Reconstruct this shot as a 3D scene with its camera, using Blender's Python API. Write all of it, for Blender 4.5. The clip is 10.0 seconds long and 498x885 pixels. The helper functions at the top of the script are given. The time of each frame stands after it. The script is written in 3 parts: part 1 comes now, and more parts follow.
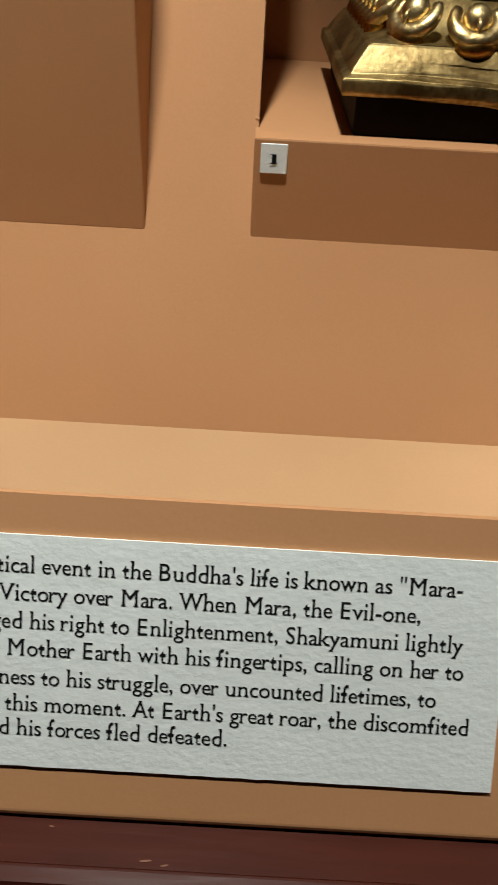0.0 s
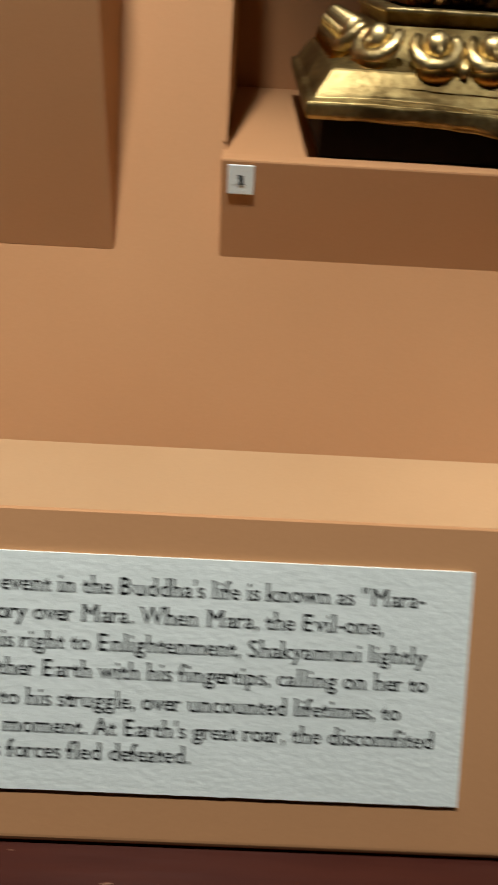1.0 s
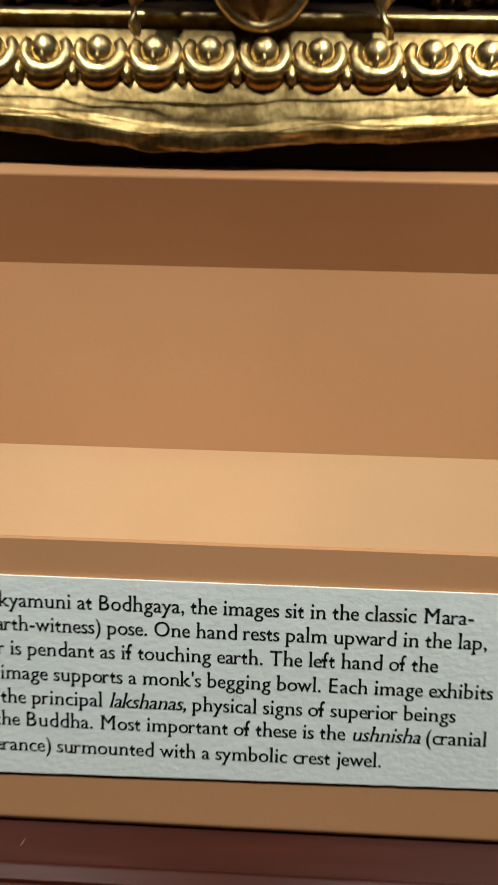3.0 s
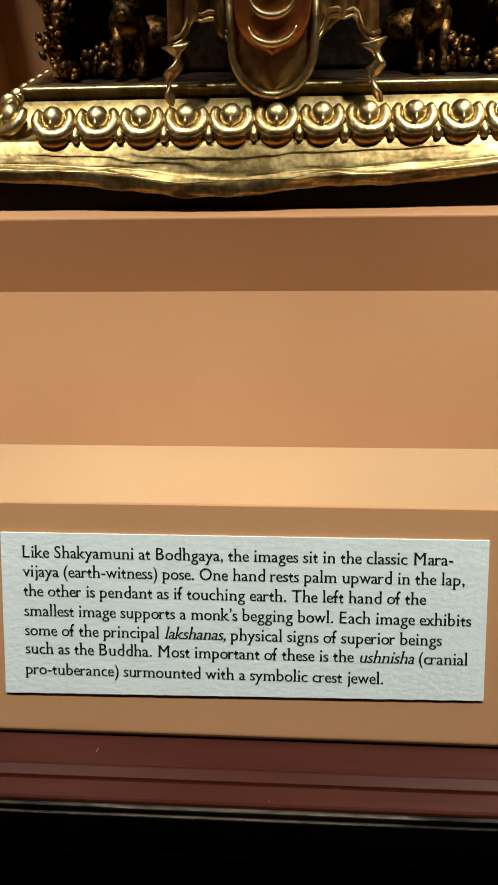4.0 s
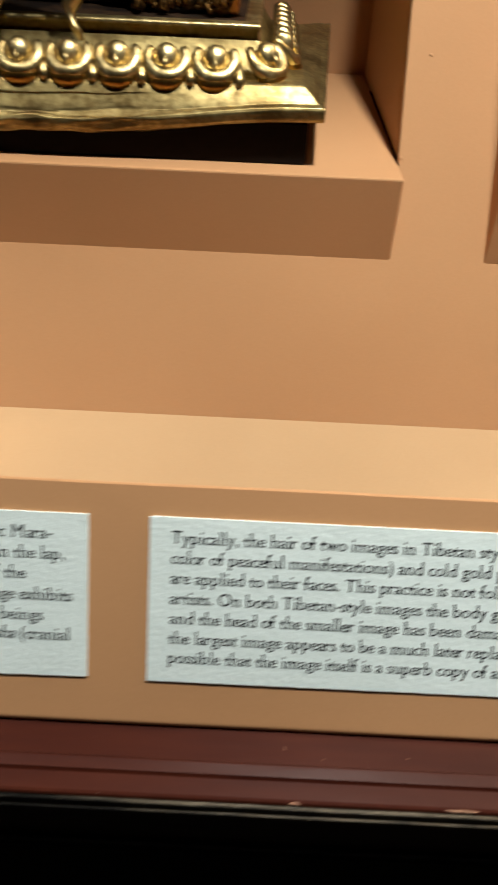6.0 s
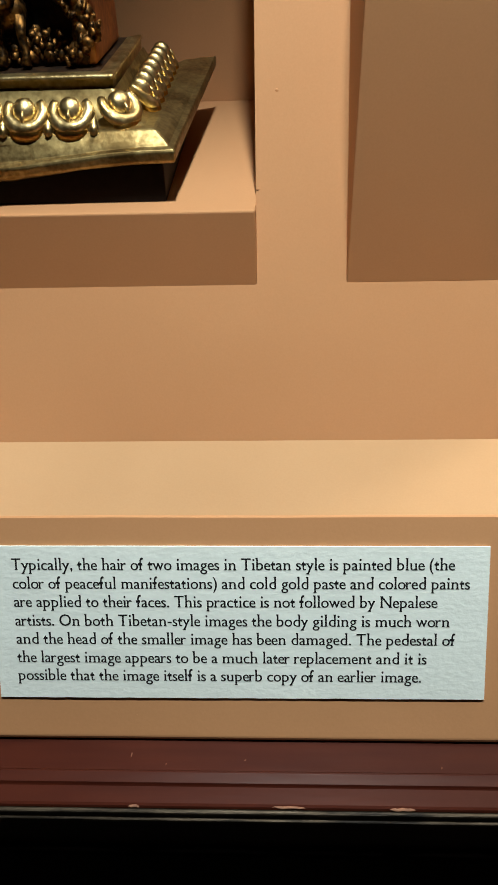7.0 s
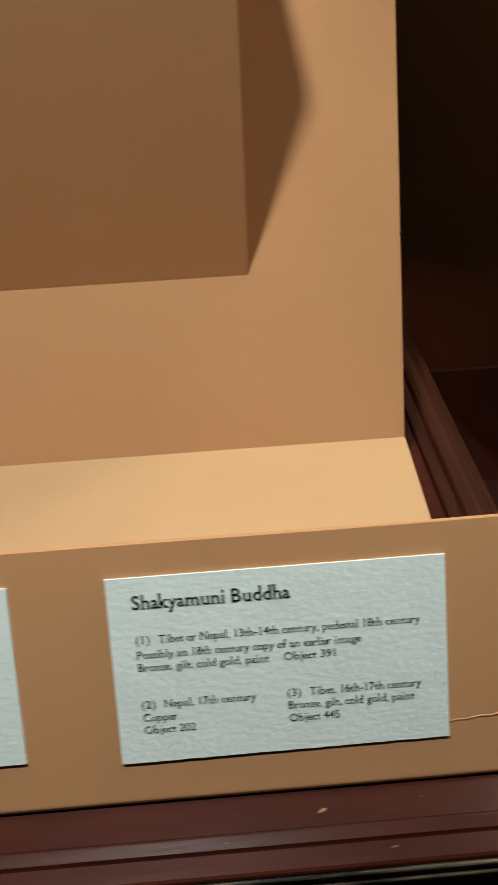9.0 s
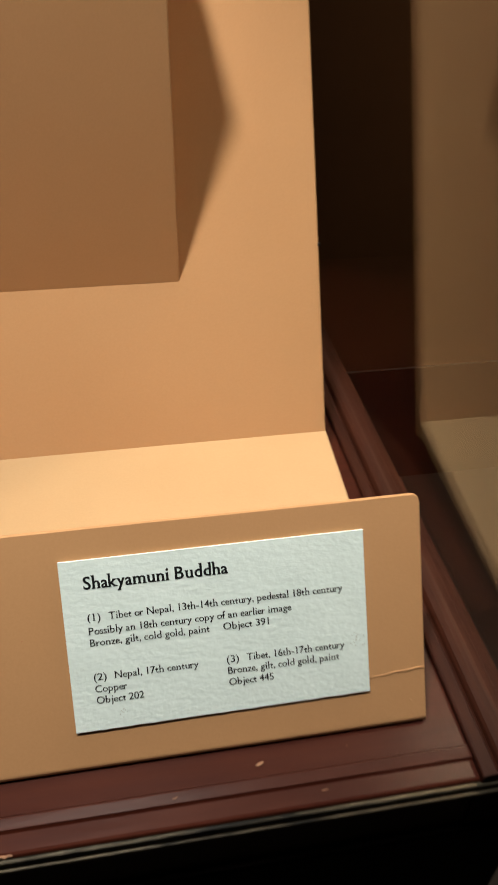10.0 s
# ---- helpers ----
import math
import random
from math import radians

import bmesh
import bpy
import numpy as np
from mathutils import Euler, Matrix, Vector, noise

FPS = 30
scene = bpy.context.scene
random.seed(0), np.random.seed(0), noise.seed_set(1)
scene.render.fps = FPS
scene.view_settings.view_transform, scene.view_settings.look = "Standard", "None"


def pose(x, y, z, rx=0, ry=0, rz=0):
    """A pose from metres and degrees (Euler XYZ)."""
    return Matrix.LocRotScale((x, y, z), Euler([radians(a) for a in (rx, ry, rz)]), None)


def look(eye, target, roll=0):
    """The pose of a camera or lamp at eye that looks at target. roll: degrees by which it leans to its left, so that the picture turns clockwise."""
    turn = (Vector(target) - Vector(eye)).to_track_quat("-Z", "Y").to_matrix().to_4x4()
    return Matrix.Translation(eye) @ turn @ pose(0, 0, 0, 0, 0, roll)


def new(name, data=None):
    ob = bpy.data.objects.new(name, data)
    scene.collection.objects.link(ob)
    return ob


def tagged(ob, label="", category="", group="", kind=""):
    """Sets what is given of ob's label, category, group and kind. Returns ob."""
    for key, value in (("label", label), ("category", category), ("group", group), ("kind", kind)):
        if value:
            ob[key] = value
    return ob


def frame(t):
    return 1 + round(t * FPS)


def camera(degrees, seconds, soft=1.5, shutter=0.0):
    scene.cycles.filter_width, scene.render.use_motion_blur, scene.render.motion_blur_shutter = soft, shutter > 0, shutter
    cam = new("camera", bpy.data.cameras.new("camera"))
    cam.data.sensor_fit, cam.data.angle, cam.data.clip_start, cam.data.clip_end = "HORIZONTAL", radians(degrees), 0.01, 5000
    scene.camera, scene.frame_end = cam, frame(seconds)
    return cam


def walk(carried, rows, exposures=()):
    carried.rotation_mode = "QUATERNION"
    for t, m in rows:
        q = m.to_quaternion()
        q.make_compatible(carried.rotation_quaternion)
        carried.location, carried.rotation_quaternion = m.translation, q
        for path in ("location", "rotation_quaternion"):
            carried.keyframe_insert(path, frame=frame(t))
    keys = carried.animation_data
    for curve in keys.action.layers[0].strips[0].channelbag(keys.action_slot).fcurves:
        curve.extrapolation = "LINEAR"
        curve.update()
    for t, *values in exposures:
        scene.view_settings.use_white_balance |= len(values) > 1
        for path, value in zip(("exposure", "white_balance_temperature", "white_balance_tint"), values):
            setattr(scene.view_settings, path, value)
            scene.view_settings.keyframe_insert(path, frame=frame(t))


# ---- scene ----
cam = camera(38.0, 10.0, 1.5, 0.5)
PATH = [
    (0, (0.002, 0.0946, 1.2615), (0.005, 1.7162, 0.0921), 3.35),
    (0.5, (-0.005, 0.0937, 1.2619), (-0.035, 1.7171, 0.0939), 2.82),
    (1, (0.01, 0.0919, 1.2584), (0.047, 1.7568, 0.1512), 3.57),
    (1.2, (0.072, 0.087, 1.2575), (0.148, 1.7305, 0.1207), 3.09),
    (1.4, (0.139, 0.0995, 1.2602), (0.15, 1.7082, 0.0715), 1.18),
    (1.6, (0.181, 0.1125, 1.2638), (0.227, 1.689, 0.0353), 2.66),
    (2, (0.2367, 0.1298, 1.2685), (0.2963, 1.6769, 0.0031), 1.91),
    (2.2, (0.243, 0.129, 1.2656), (0.268, 1.6868, 0.0107), 1.22),
    (2.5, (0.241, 0.1281, 1.266), (0.164, 1.6626, -0.0153), -0.52),
    (3, (0.231, 0.0919, 1.2941), (0.166, 1.6679, 0.0648), 0.43),
    (4.3, (0.234, 0.0221, 1.32), (0.105, 1.6437, 0.1573), -2.35),
    (4.5, (0.236, 0.0203, 1.3187), (0.108, 1.6455, 0.1609), -2.33),
    (5, (0.238, 0.0096, 1.324), (0.103, 1.6419, 0.1761), -2.73),
    (5.5, (0.267, 0.0047, 1.3164), (0.235, 1.649, 0.1792), -2.40),
    (5.6, (0.299, 0.0114, 1.3119), (0.312, 1.6356, 0.1457), -2.09),
    (5.8, (0.351, 0.0261, 1.3146), (0.384, 1.6392, 0.1327), -0.47),
    (6, (0.378, 0.0498, 1.3151), (0.372, 1.5977, 0.0495), 2.60),
    (6.2, (0.409, 0.0561, 1.3165), (0.391, 1.5973, 0.0419), 1.79),
    (7.3, (0.47, 0.0319, 1.3419), (0.372, 1.5923, 0.0946), -3.04),
    (7.5, (0.473, 0.0274, 1.3419), (0.366, 1.5968, 0.1058), -3.28),
    (8, (0.465, 0.0274, 1.3397), (0.33, 1.5986, 0.1094), -2.73),
    (8.4, (0.478, 0.0355, 1.3312), (0.407, 1.6035, 0.0924), -1.18),
    (8.5, (0.5105, 0.0405, 1.3231), (0.441, 1.5997, 0.072), -2.60),
    (8.6, (0.543, 0.0454, 1.3151), (0.516, 1.6093, 0.0683), -4.05),
    (8.8, (0.611, 0.0597, 1.3124), (0.603, 1.6455, 0.0938), -4.73),
    (9, (0.639, 0.0731, 1.3102), (0.697, 1.6415, 0.0701), -2.83),
    (9.5, (0.665, 0.0789, 1.3084), (0.712, 1.6188, 0.0334), -3.20),
    (10, (0.63, 0.0471, 1.3254), (0.906, 1.5954, 0.0897), 1.09),
]
EXPOSURES = [(0.0, -0.2, 6450, 10), (1.0, -0.22, 6450, 10), (1.5, -0.52, 6400, 10), (2.0, -0.5, 6400, 9), (2.6, -0.38, 6400, 9), (3.2, -0.08, 6350, 8), (4.5, 0.2, 6300, 7), (5.2, 0.27, 6300, 7), (6.0, 0.12, 6200, 5), (7.5, 0.0, 6050, 3), (8.2, 0.0, 6050, 3), (9.0, -0.32, 6100, 3), (9.5, -0.12, 6150, 2), (10.0, 0.04, 6500, 4)]
walk(cam, [(t, look(eye, target, roll)) for t, eye, target, roll in PATH], EXPOSURES)

# ---- light ----
DARK_ROOM = bpy.data.worlds.new("gallery")
scene.world = DARK_ROOM
DARK_ROOM.use_nodes = True
DARK_ROOM.node_tree.nodes["Background"].inputs["Color"].default_value = (0.06, 0.05, 0.045, 1)
DARK_ROOM.node_tree.nodes["Background"].inputs["Strength"].default_value = 0.2


def case_lamp(x, y, z, aim, watts, size, cone):
    data = bpy.data.lights.new("case_lamp", "SPOT")
    data.energy, data.shadow_soft_size, data.color = watts, size, (1.0, 0.95, 0.88)
    data.spot_size, data.spot_blend = radians(cone), 1.0
    ob = new("case_lamp", data)
    ob.matrix_world = look((x, y, z), aim)
    return ob


case_lamp(0.503, 0.232, 2.0, (0.52, 0.35, 1.1), 50, 0.026, 60)
case_lamp(-0.070, 0.232, 2.0, (-0.13, 0.35, 1.1), 49, 0.026, 60)
# Added fill lamp, no such fixture seen: brightens the wall beyond the side glass.
gallery = bpy.data.lights.new("wall_fill_light", "AREA")
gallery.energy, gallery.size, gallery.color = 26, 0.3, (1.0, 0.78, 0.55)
new("wall_fill_light", gallery).matrix_world = look((1.9, 1.20, 3.15), (1.6, 1.5, 0.6))

# ---- materials ----


def material(name, base, rough=0.5, metal=0.0, dark=None, grain=200.0, mottle=12.0, amount=0.5, bump=0.1, bump_scale=None, stretch=None, coat=0.0, specks=None, spec=0.5):
    """A surface with coarse mottling, fine grain and relief, in metres of object space."""
    m = bpy.data.materials.new(name)
    m.use_nodes = True
    nt = m.node_tree
    N, L = nt.nodes, nt.links
    b = N["Principled BSDF"]
    b.inputs["Metallic"].default_value = metal
    b.inputs["Specular IOR Level"].default_value = spec
    b.inputs["Coat Weight"].default_value = coat
    b.inputs["Coat Roughness"].default_value = 0.15
    co = N.new("ShaderNodeTexCoord")
    mp = N.new("ShaderNodeMapping")
    L.new(co.outputs["Object"], mp.inputs["Vector"])
    if stretch:
        mp.inputs["Scale"].default_value = stretch
    big, fine = N.new("ShaderNodeTexNoise"), N.new("ShaderNodeTexNoise")
    big.inputs["Scale"].default_value, big.inputs["Detail"].default_value = mottle, 4
    fine.inputs["Scale"].default_value, fine.inputs["Detail"].default_value = grain, 5
    for n in (big, fine):
        L.new(mp.outputs["Vector"], n.inputs["Vector"])
    mixf = N.new("ShaderNodeMath")
    mixf.operation = "MULTIPLY_ADD"
    mixf.inputs[1].default_value = 0.4
    L.new(fine.outputs["Fac"], mixf.inputs[0])
    sc = N.new("ShaderNodeMath")
    sc.operation = "MULTIPLY"
    sc.inputs[1].default_value = 0.6
    L.new(big.outputs["Fac"], sc.inputs[0])
    L.new(sc.outputs[0], mixf.inputs[2])
    ramp = N.new("ShaderNodeValToRGB")
    ramp.color_ramp.elements[0].position, ramp.color_ramp.elements[1].position = 0.5 - 0.25 * (1.2 - amount), 0.5 + 0.25 * (1.2 - amount)
    ramp.color_ramp.elements[0].color = (*(dark or [c * 0.8 for c in base]), 1)
    ramp.color_ramp.elements[1].color = (*base, 1)
    L.new(mixf.outputs[0], ramp.inputs["Fac"])
    colour = ramp.outputs["Color"]
    if specks:
        vor = N.new("ShaderNodeTexVoronoi")
        vor.inputs["Scale"].default_value = specks[1]
        L.new(co.outputs["Object"], vor.inputs["Vector"])
        lt = N.new("ShaderNodeMath")
        lt.operation = "LESS_THAN"
        lt.inputs[1].default_value = specks[2]
        L.new(vor.outputs["Distance"], lt.inputs[0])
        mx = N.new("ShaderNodeMixRGB")
        mx.inputs["Color2"].default_value = (*specks[0], 1)
        L.new(lt.outputs[0], mx.inputs["Fac"])
        L.new(colour, mx.inputs["Color1"])
        colour = mx.outputs["Color"]
    L.new(colour, b.inputs["Base Color"])
    rr = N.new("ShaderNodeMapRange")
    rr.inputs["To Min"].default_value, rr.inputs["To Max"].default_value = rough * 0.8, min(1, rough * 1.25)
    L.new(big.outputs["Fac"], rr.inputs["Value"])
    L.new(rr.outputs[0], b.inputs["Roughness"])
    if bump:
        bn = N.new("ShaderNodeTexNoise")
        bn.inputs["Scale"].default_value, bn.inputs["Detail"].default_value = bump_scale or grain, 6
        L.new(mp.outputs["Vector"], bn.inputs["Vector"])
        bp = N.new("ShaderNodeBump")
        bp.inputs["Strength"].default_value, bp.inputs["Distance"].default_value = bump, 0.001
        L.new(bn.outputs["Fac"], bp.inputs["Height"])
        L.new(bp.outputs["Normal"], b.inputs["Normal"])
    return m


PEACH = material("peach_paint", (0.51, 0.276, 0.132), 0.58, dark=(0.457, 0.241, 0.112), grain=900, mottle=9, amount=0.3, bump=0.05, bump_scale=500, specks=((0.45, 0.20, 0.10), 24, 0.011), spec=0.08)
# The ledge's stronger light is put into this paler, yellower peach.
LIT_PEACH = material("peach_paint_lit", (0.490, 0.316, 0.168), 0.58, dark=(0.445, 0.280, 0.144), grain=900, mottle=14, amount=0.35, bump=0.05, bump_scale=500, specks=((0.40, 0.22, 0.12), 30, 0.010), spec=0.15)
PAPER = material("card_paper", (0.75, 0.84, 0.825), 0.85, dark=(0.68, 0.765, 0.745), grain=600, mottle=60, amount=0.45, bump=0.26, bump_scale=480, stretch=(0.7, 1, 1))
EDGE = material("card_core", (0.82, 0.82, 0.76), 0.9, bump=0.2)
GRIME = material("grey_grime", (0.50, 0.53, 0.49), 0.9, dark=(0.36, 0.38, 0.34), bump=0)
INK = material("black_ink", (0.010, 0.011, 0.012), 0.8, bump=0, spec=0.08)
WOOD = material("mahogany", (0.058, 0.0135, 0.0070), 0.34, dark=(0.030, 0.0062, 0.0038), grain=150, mottle=14, amount=0.6, bump=0.10, bump_scale=260, stretch=(0.12, 1, 1), spec=0.11, specks=((0.30, 0.16, 0.12), 75, 0.016))
# Same mahogany with its grain along y, colour darkened to dim the side rails.
WOOD_SIDE = material("mahogany_cross_dimmed", (0.042, 0.0115, 0.0058), 0.50, dark=(0.016, 0.0045, 0.003), grain=150, mottle=14, amount=0.7, bump=0.18, bump_scale=260, stretch=(1, 0.12, 1), spec=0.08)
BLACKWOOD = material("black_wood", (0.010, 0.005, 0.004), 0.7, dark=(0.002, 0.0015, 0.0015), bump=0.1, spec=0.12)
STRIP = material("blackened_metal_strip", (0.075, 0.060, 0.042), 0.40, metal=0.8, dark=(0.006, 0.005, 0.004), grain=300, mottle=60, amount=0.9, bump=0.3, stretch=(0.2, 1, 1))
CHIPPED = material("bare_wood", (0.27, 0.135, 0.075), 0.7, dark=(0.13, 0.055, 0.03), grain=500, mottle=300, bump=0.3)
GOLD = material("gilt_bronze", (0.76, 0.61, 0.30), 0.37, metal=1.0, dark=(0.44, 0.31, 0.12), grain=260, mottle=70, amount=0.8, bump=0.6, bump_scale=190)
GOLD_LIP = material("worn_gilt_copper", (0.46, 0.355, 0.15), 0.42, metal=1.0, dark=(0.20, 0.135, 0.05), grain=320, mottle=38, amount=0.8, bump=0.45, bump_scale=120)
ORANGE = material("orange_gilding", (0.62, 0.36, 0.08), 0.30, metal=1.0, dark=(0.34, 0.17, 0.04), grain=300, mottle=60, amount=0.8, bump=0.2)
BRONZE = material("brown_bronze", (0.54, 0.36, 0.155), 0.46, metal=1.0, dark=(0.22, 0.13, 0.05), grain=220, mottle=35, amount=0.8, bump=0.2)
COPPER = material("copper_cloth", (0.60, 0.25, 0.08), 0.45, metal=1.0, dark=(0.30, 0.10, 0.035), grain=220, mottle=35, amount=0.7, bump=0.12)
DARKMETAL = material("dark_brown_metal", (0.070, 0.036, 0.017), 0.5, metal=0.6, dark=(0.014, 0.010, 0.008), grain=260, mottle=50, amount=0.9, bump=0.5, bump_scale=220)
# Tarnished gilding, darkened further so its colour carries the throne recess's shade.
FOLIAGE = material("shaded_tarnished_gilding", (0.26, 0.130, 0.036), 0.46, metal=1.0, dark=(0.035, 0.022, 0.012), grain=400, mottle=260, amount=0.9, bump=0.4)
WALL = material("brown_gallery_wall", (0.30, 0.125, 0.05), 0.8, dark=(0.23, 0.095, 0.038), grain=60, mottle=3, bump=0.1)
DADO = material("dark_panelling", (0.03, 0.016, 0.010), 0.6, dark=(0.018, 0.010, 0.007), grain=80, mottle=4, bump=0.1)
CARPET = material("dark_carpet", (0.03, 0.022, 0.018), 0.95, grain=400, mottle=8, bump=0.5)
GLASS = bpy.data.materials.new("clear_glass")
GLASS.use_nodes = True
_g = GLASS.node_tree.nodes["Principled BSDF"]
_g.inputs["Base Color"].default_value = (0.93, 0.96, 0.94, 1)
_g.inputs["Transmission Weight"].default_value, _g.inputs["Roughness"].default_value, _g.inputs["IOR"].default_value = 1.0, 0.0, 1.42

# ---- building helpers ----
# the sloping deck of the case: its boards lean back 26.5 degrees about a line through (y 0.2, z 1.0)
DECK = Matrix.Translation((0, 0.2, 1.0)) @ Matrix.Rotation(radians(-26.5), 4, "X") @ Matrix.Translation((0, -0.2, -1.0))


def link(name, bm, mat, smooth=False, m=None):
    bmesh.ops.recalc_face_normals(bm, faces=bm.faces)
    me = bpy.data.meshes.new(name)
    bm.to_mesh(me)
    bm.free()
    me.materials.append(mat)
    if smooth:
        me.polygons.foreach_set("use_smooth", [True] * len(me.polygons))
    ob = new(name, me)
    if m is not None:
        ob.matrix_world = m
    return ob


def thing(name, label, category, group="", at=(0, 0, 0), m=None):
    ob = new(name)
    ob.empty_display_size = 0.02
    ob.matrix_world = m if m is not None else Matrix.Translation(at)
    return tagged(ob, label, category, group)


def under(ob, parent):
    """Makes ob a part of parent without moving it."""
    w = ob.matrix_basis.copy()
    chain = Matrix()
    p = parent
    while p is not None:
        chain = p.matrix_basis @ chain if p.parent is None else p.matrix_parent_inverse @ p.matrix_basis @ chain
        p = p.parent
    ob.parent = parent
    ob.matrix_parent_inverse = chain.inverted()
    ob.matrix_basis = w
    return ob


def part(name, bm, mat, parent, label="", smooth=False, m=None):
    ob = under(link(name, bm, mat, smooth, m), parent)
    return tagged(ob, label)


def box(x0, x1, y0, y1, z0, z1, bevel=0.001, bm=None):
    bm = bm or bmesh.new()
    made = bmesh.ops.create_cube(bm, size=1)["verts"]
    for v in made:
        v.co = ((x0 + x1) / 2 + v.co.x * (x1 - x0), (y0 + y1) / 2 + v.co.y * (y1 - y0), (z0 + z1) / 2 + v.co.z * (z1 - z0))
    if bevel:
        bmesh.ops.bevel(bm, geom=list({e for v in made for e in v.link_edges}), offset=bevel, segments=2, affect="EDGES", profile=0.5)
    return bm


def prism(points, axis, a0, a1, bevel=0.0, segments=2):
    """A closed outline in the two other axes, pulled along axis from a0 to a1."""
    bm = bmesh.new()

    def at(p, a):
        return {"x": (a, p[0], p[1]), "y": (p[0], a, p[1]), "z": (p[0], p[1], a)}[axis]
    lo = [bm.verts.new(at(p, a0)) for p in points]
    hi = [bm.verts.new(at(p, a1)) for p in points]
    bm.faces.new(lo)
    bm.faces.new(hi[::-1])
    n = len(points)
    for i in range(n):
        bm.faces.new((lo[i], hi[i], hi[(i + 1) % n], lo[(i + 1) % n]))
    if bevel:
        bmesh.ops.bevel(bm, geom=list(bm.edges), offset=bevel, segments=segments, affect="EDGES", profile=0.5)
    return bm


def ball(bm, c, r, u=12, v=8, turn=None):
    m = Matrix.Translation(c) @ (turn or Matrix()) @ Matrix.Diagonal((*r, 1))
    bmesh.ops.create_uvsphere(bm, u_segments=u, v_segments=v, radius=1, matrix=m)


def tube(bm, pts, radii, sides=8, flat=1.0):
    """A tapering round bar through points; flat squashes it along y."""
    rings = []
    for i, p in enumerate(pts):
        p = Vector(p)
        d = (Vector(pts[min(i + 1, len(pts) - 1)]) - Vector(pts[max(i - 1, 0)])).normalized()
        a = d.cross(Vector((0, 1, 0)))
        a = (a if a.length > 1e-4 else Vector((1, 0, 0))).normalized()
        b = d.cross(a).normalized()
        ring = []
        for k in range(sides):
            w = 2 * math.pi * k / sides
            o = (a * math.cos(w) + b * math.sin(w) * flat) * radii[i]
            ring.append(bm.verts.new(p + o))
        rings.append(ring)
    for r0, r1 in zip(rings, rings[1:]):
        for k in range(sides):
            bm.faces.new((r0[k], r0[(k + 1) % sides], r1[(k + 1) % sides], r1[k]))
    bm.faces.new(rings[0][::-1])
    bm.faces.new(rings[-1])


# ---- the gallery round the case ----
tagged(link("floor", box(-4, 5, -4, 1.6, -0.1, 0, 0), CARPET), "dark carpeted gallery floor", "floor", kind="structure")
# Ceiling and south, east, west walls are unseen, added dark to enclose the room.
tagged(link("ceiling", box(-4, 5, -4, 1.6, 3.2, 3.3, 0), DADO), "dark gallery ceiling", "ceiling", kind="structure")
tagged(link("wall_north", box(-4, 5, 1.5, 1.6, 0, 3.2, 0), WALL), "plain brown gallery wall behind the case", "wall", kind="structure")
tagged(link("dado", box(-4, 5, 1.492, 1.5, 0, 0.362, 0.002), DADO), "dark wooden dado along the gallery wall", "dado", kind="structure")
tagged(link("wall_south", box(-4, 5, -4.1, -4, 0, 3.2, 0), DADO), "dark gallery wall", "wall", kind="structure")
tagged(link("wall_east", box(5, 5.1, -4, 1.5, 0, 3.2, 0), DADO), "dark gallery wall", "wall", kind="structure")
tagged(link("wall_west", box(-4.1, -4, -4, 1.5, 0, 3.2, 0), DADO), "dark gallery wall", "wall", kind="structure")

# ---- the display case ----
SILL = 1.0262
SIDE = SILL + 0.0014
case = thing("display_case", "dark mahogany museum display case with glass sides", "display case", at=(0.22, 0.45, 0))
XR, XL, GR, GL = 0.7565, -0.3135, 0.7750, -0.3320
part("base", box(GL - 0.012, GR + 0.012, 0.178, 0.70, 0.0, 0.985, 0.003), BLACKWOOD, case, "black wooden base")
part("tray", box(GL, GR, 0.1962, 0.70, 0.985, SILL, 0), WOOD, case, "dark polished mahogany tray")


def rail_profile(inner, sign):
    """The moulding's outline, from its inner edge outwards; sign says which way outwards is."""
    steps = [(0.0, -0.040), (0.0, 0.0003), (0.0004, 0.0007), (0.0011, 0.0007), (0.0054, 0.0003), (0.0059, -0.0006), (0.0064, -0.0012),
             (0.0134, -0.0013), (0.0144, -0.0018), (0.0149, -0.0028), (0.0150, -0.040)]
    return [(inner + sign * d, SILL + h) for d, h in steps]


bm = prism(rail_profile(0.1960, -1), "x", GL - 0.004, GR + 0.004)
part("front_rail", bm, WOOD, case, "worn mahogany rail with a beaded inner edge", smooth=False)


def side_profile(inner, sign):
    steps = [(0.0, -0.040), (0.0, 0.0008), (0.0006, 0.0014), (0.0018, 0.0018), (0.0062, 0.0024), (0.0070, 0.0014), (0.0080, 0.0010),
             (0.0088, 0.0026), (0.0100, 0.0038), (0.0130, 0.0044), (0.0300, 0.0048), (0.0300, -0.040)]
    return [(inner + sign * d, SIDE + h) for d, h in steps]


part("side_rail", prism(side_profile(XR, 1), "y", 0.1800, 0.70), WOOD_SIDE, case, "mahogany side rail with two steps")
part("side_rail", prism(side_profile(XL, -1), "y", 0.1800, 0.70), WOOD_SIDE, case, "mahogany side rail with two steps")
strip = part("edge_strip", box(GL - 0.006, GR + 0.008, 0.1788, 0.1809, SILL - 0.0062, SILL - 0.0022, 0.0007), STRIP, case, "scuffed blackened metal edge strip")
part("edge_bead", box(GL - 0.006, GR + 0.008, 0.1766, 0.1781, SILL - 0.0066, SILL - 0.0042, 0.0006), STRIP, case)
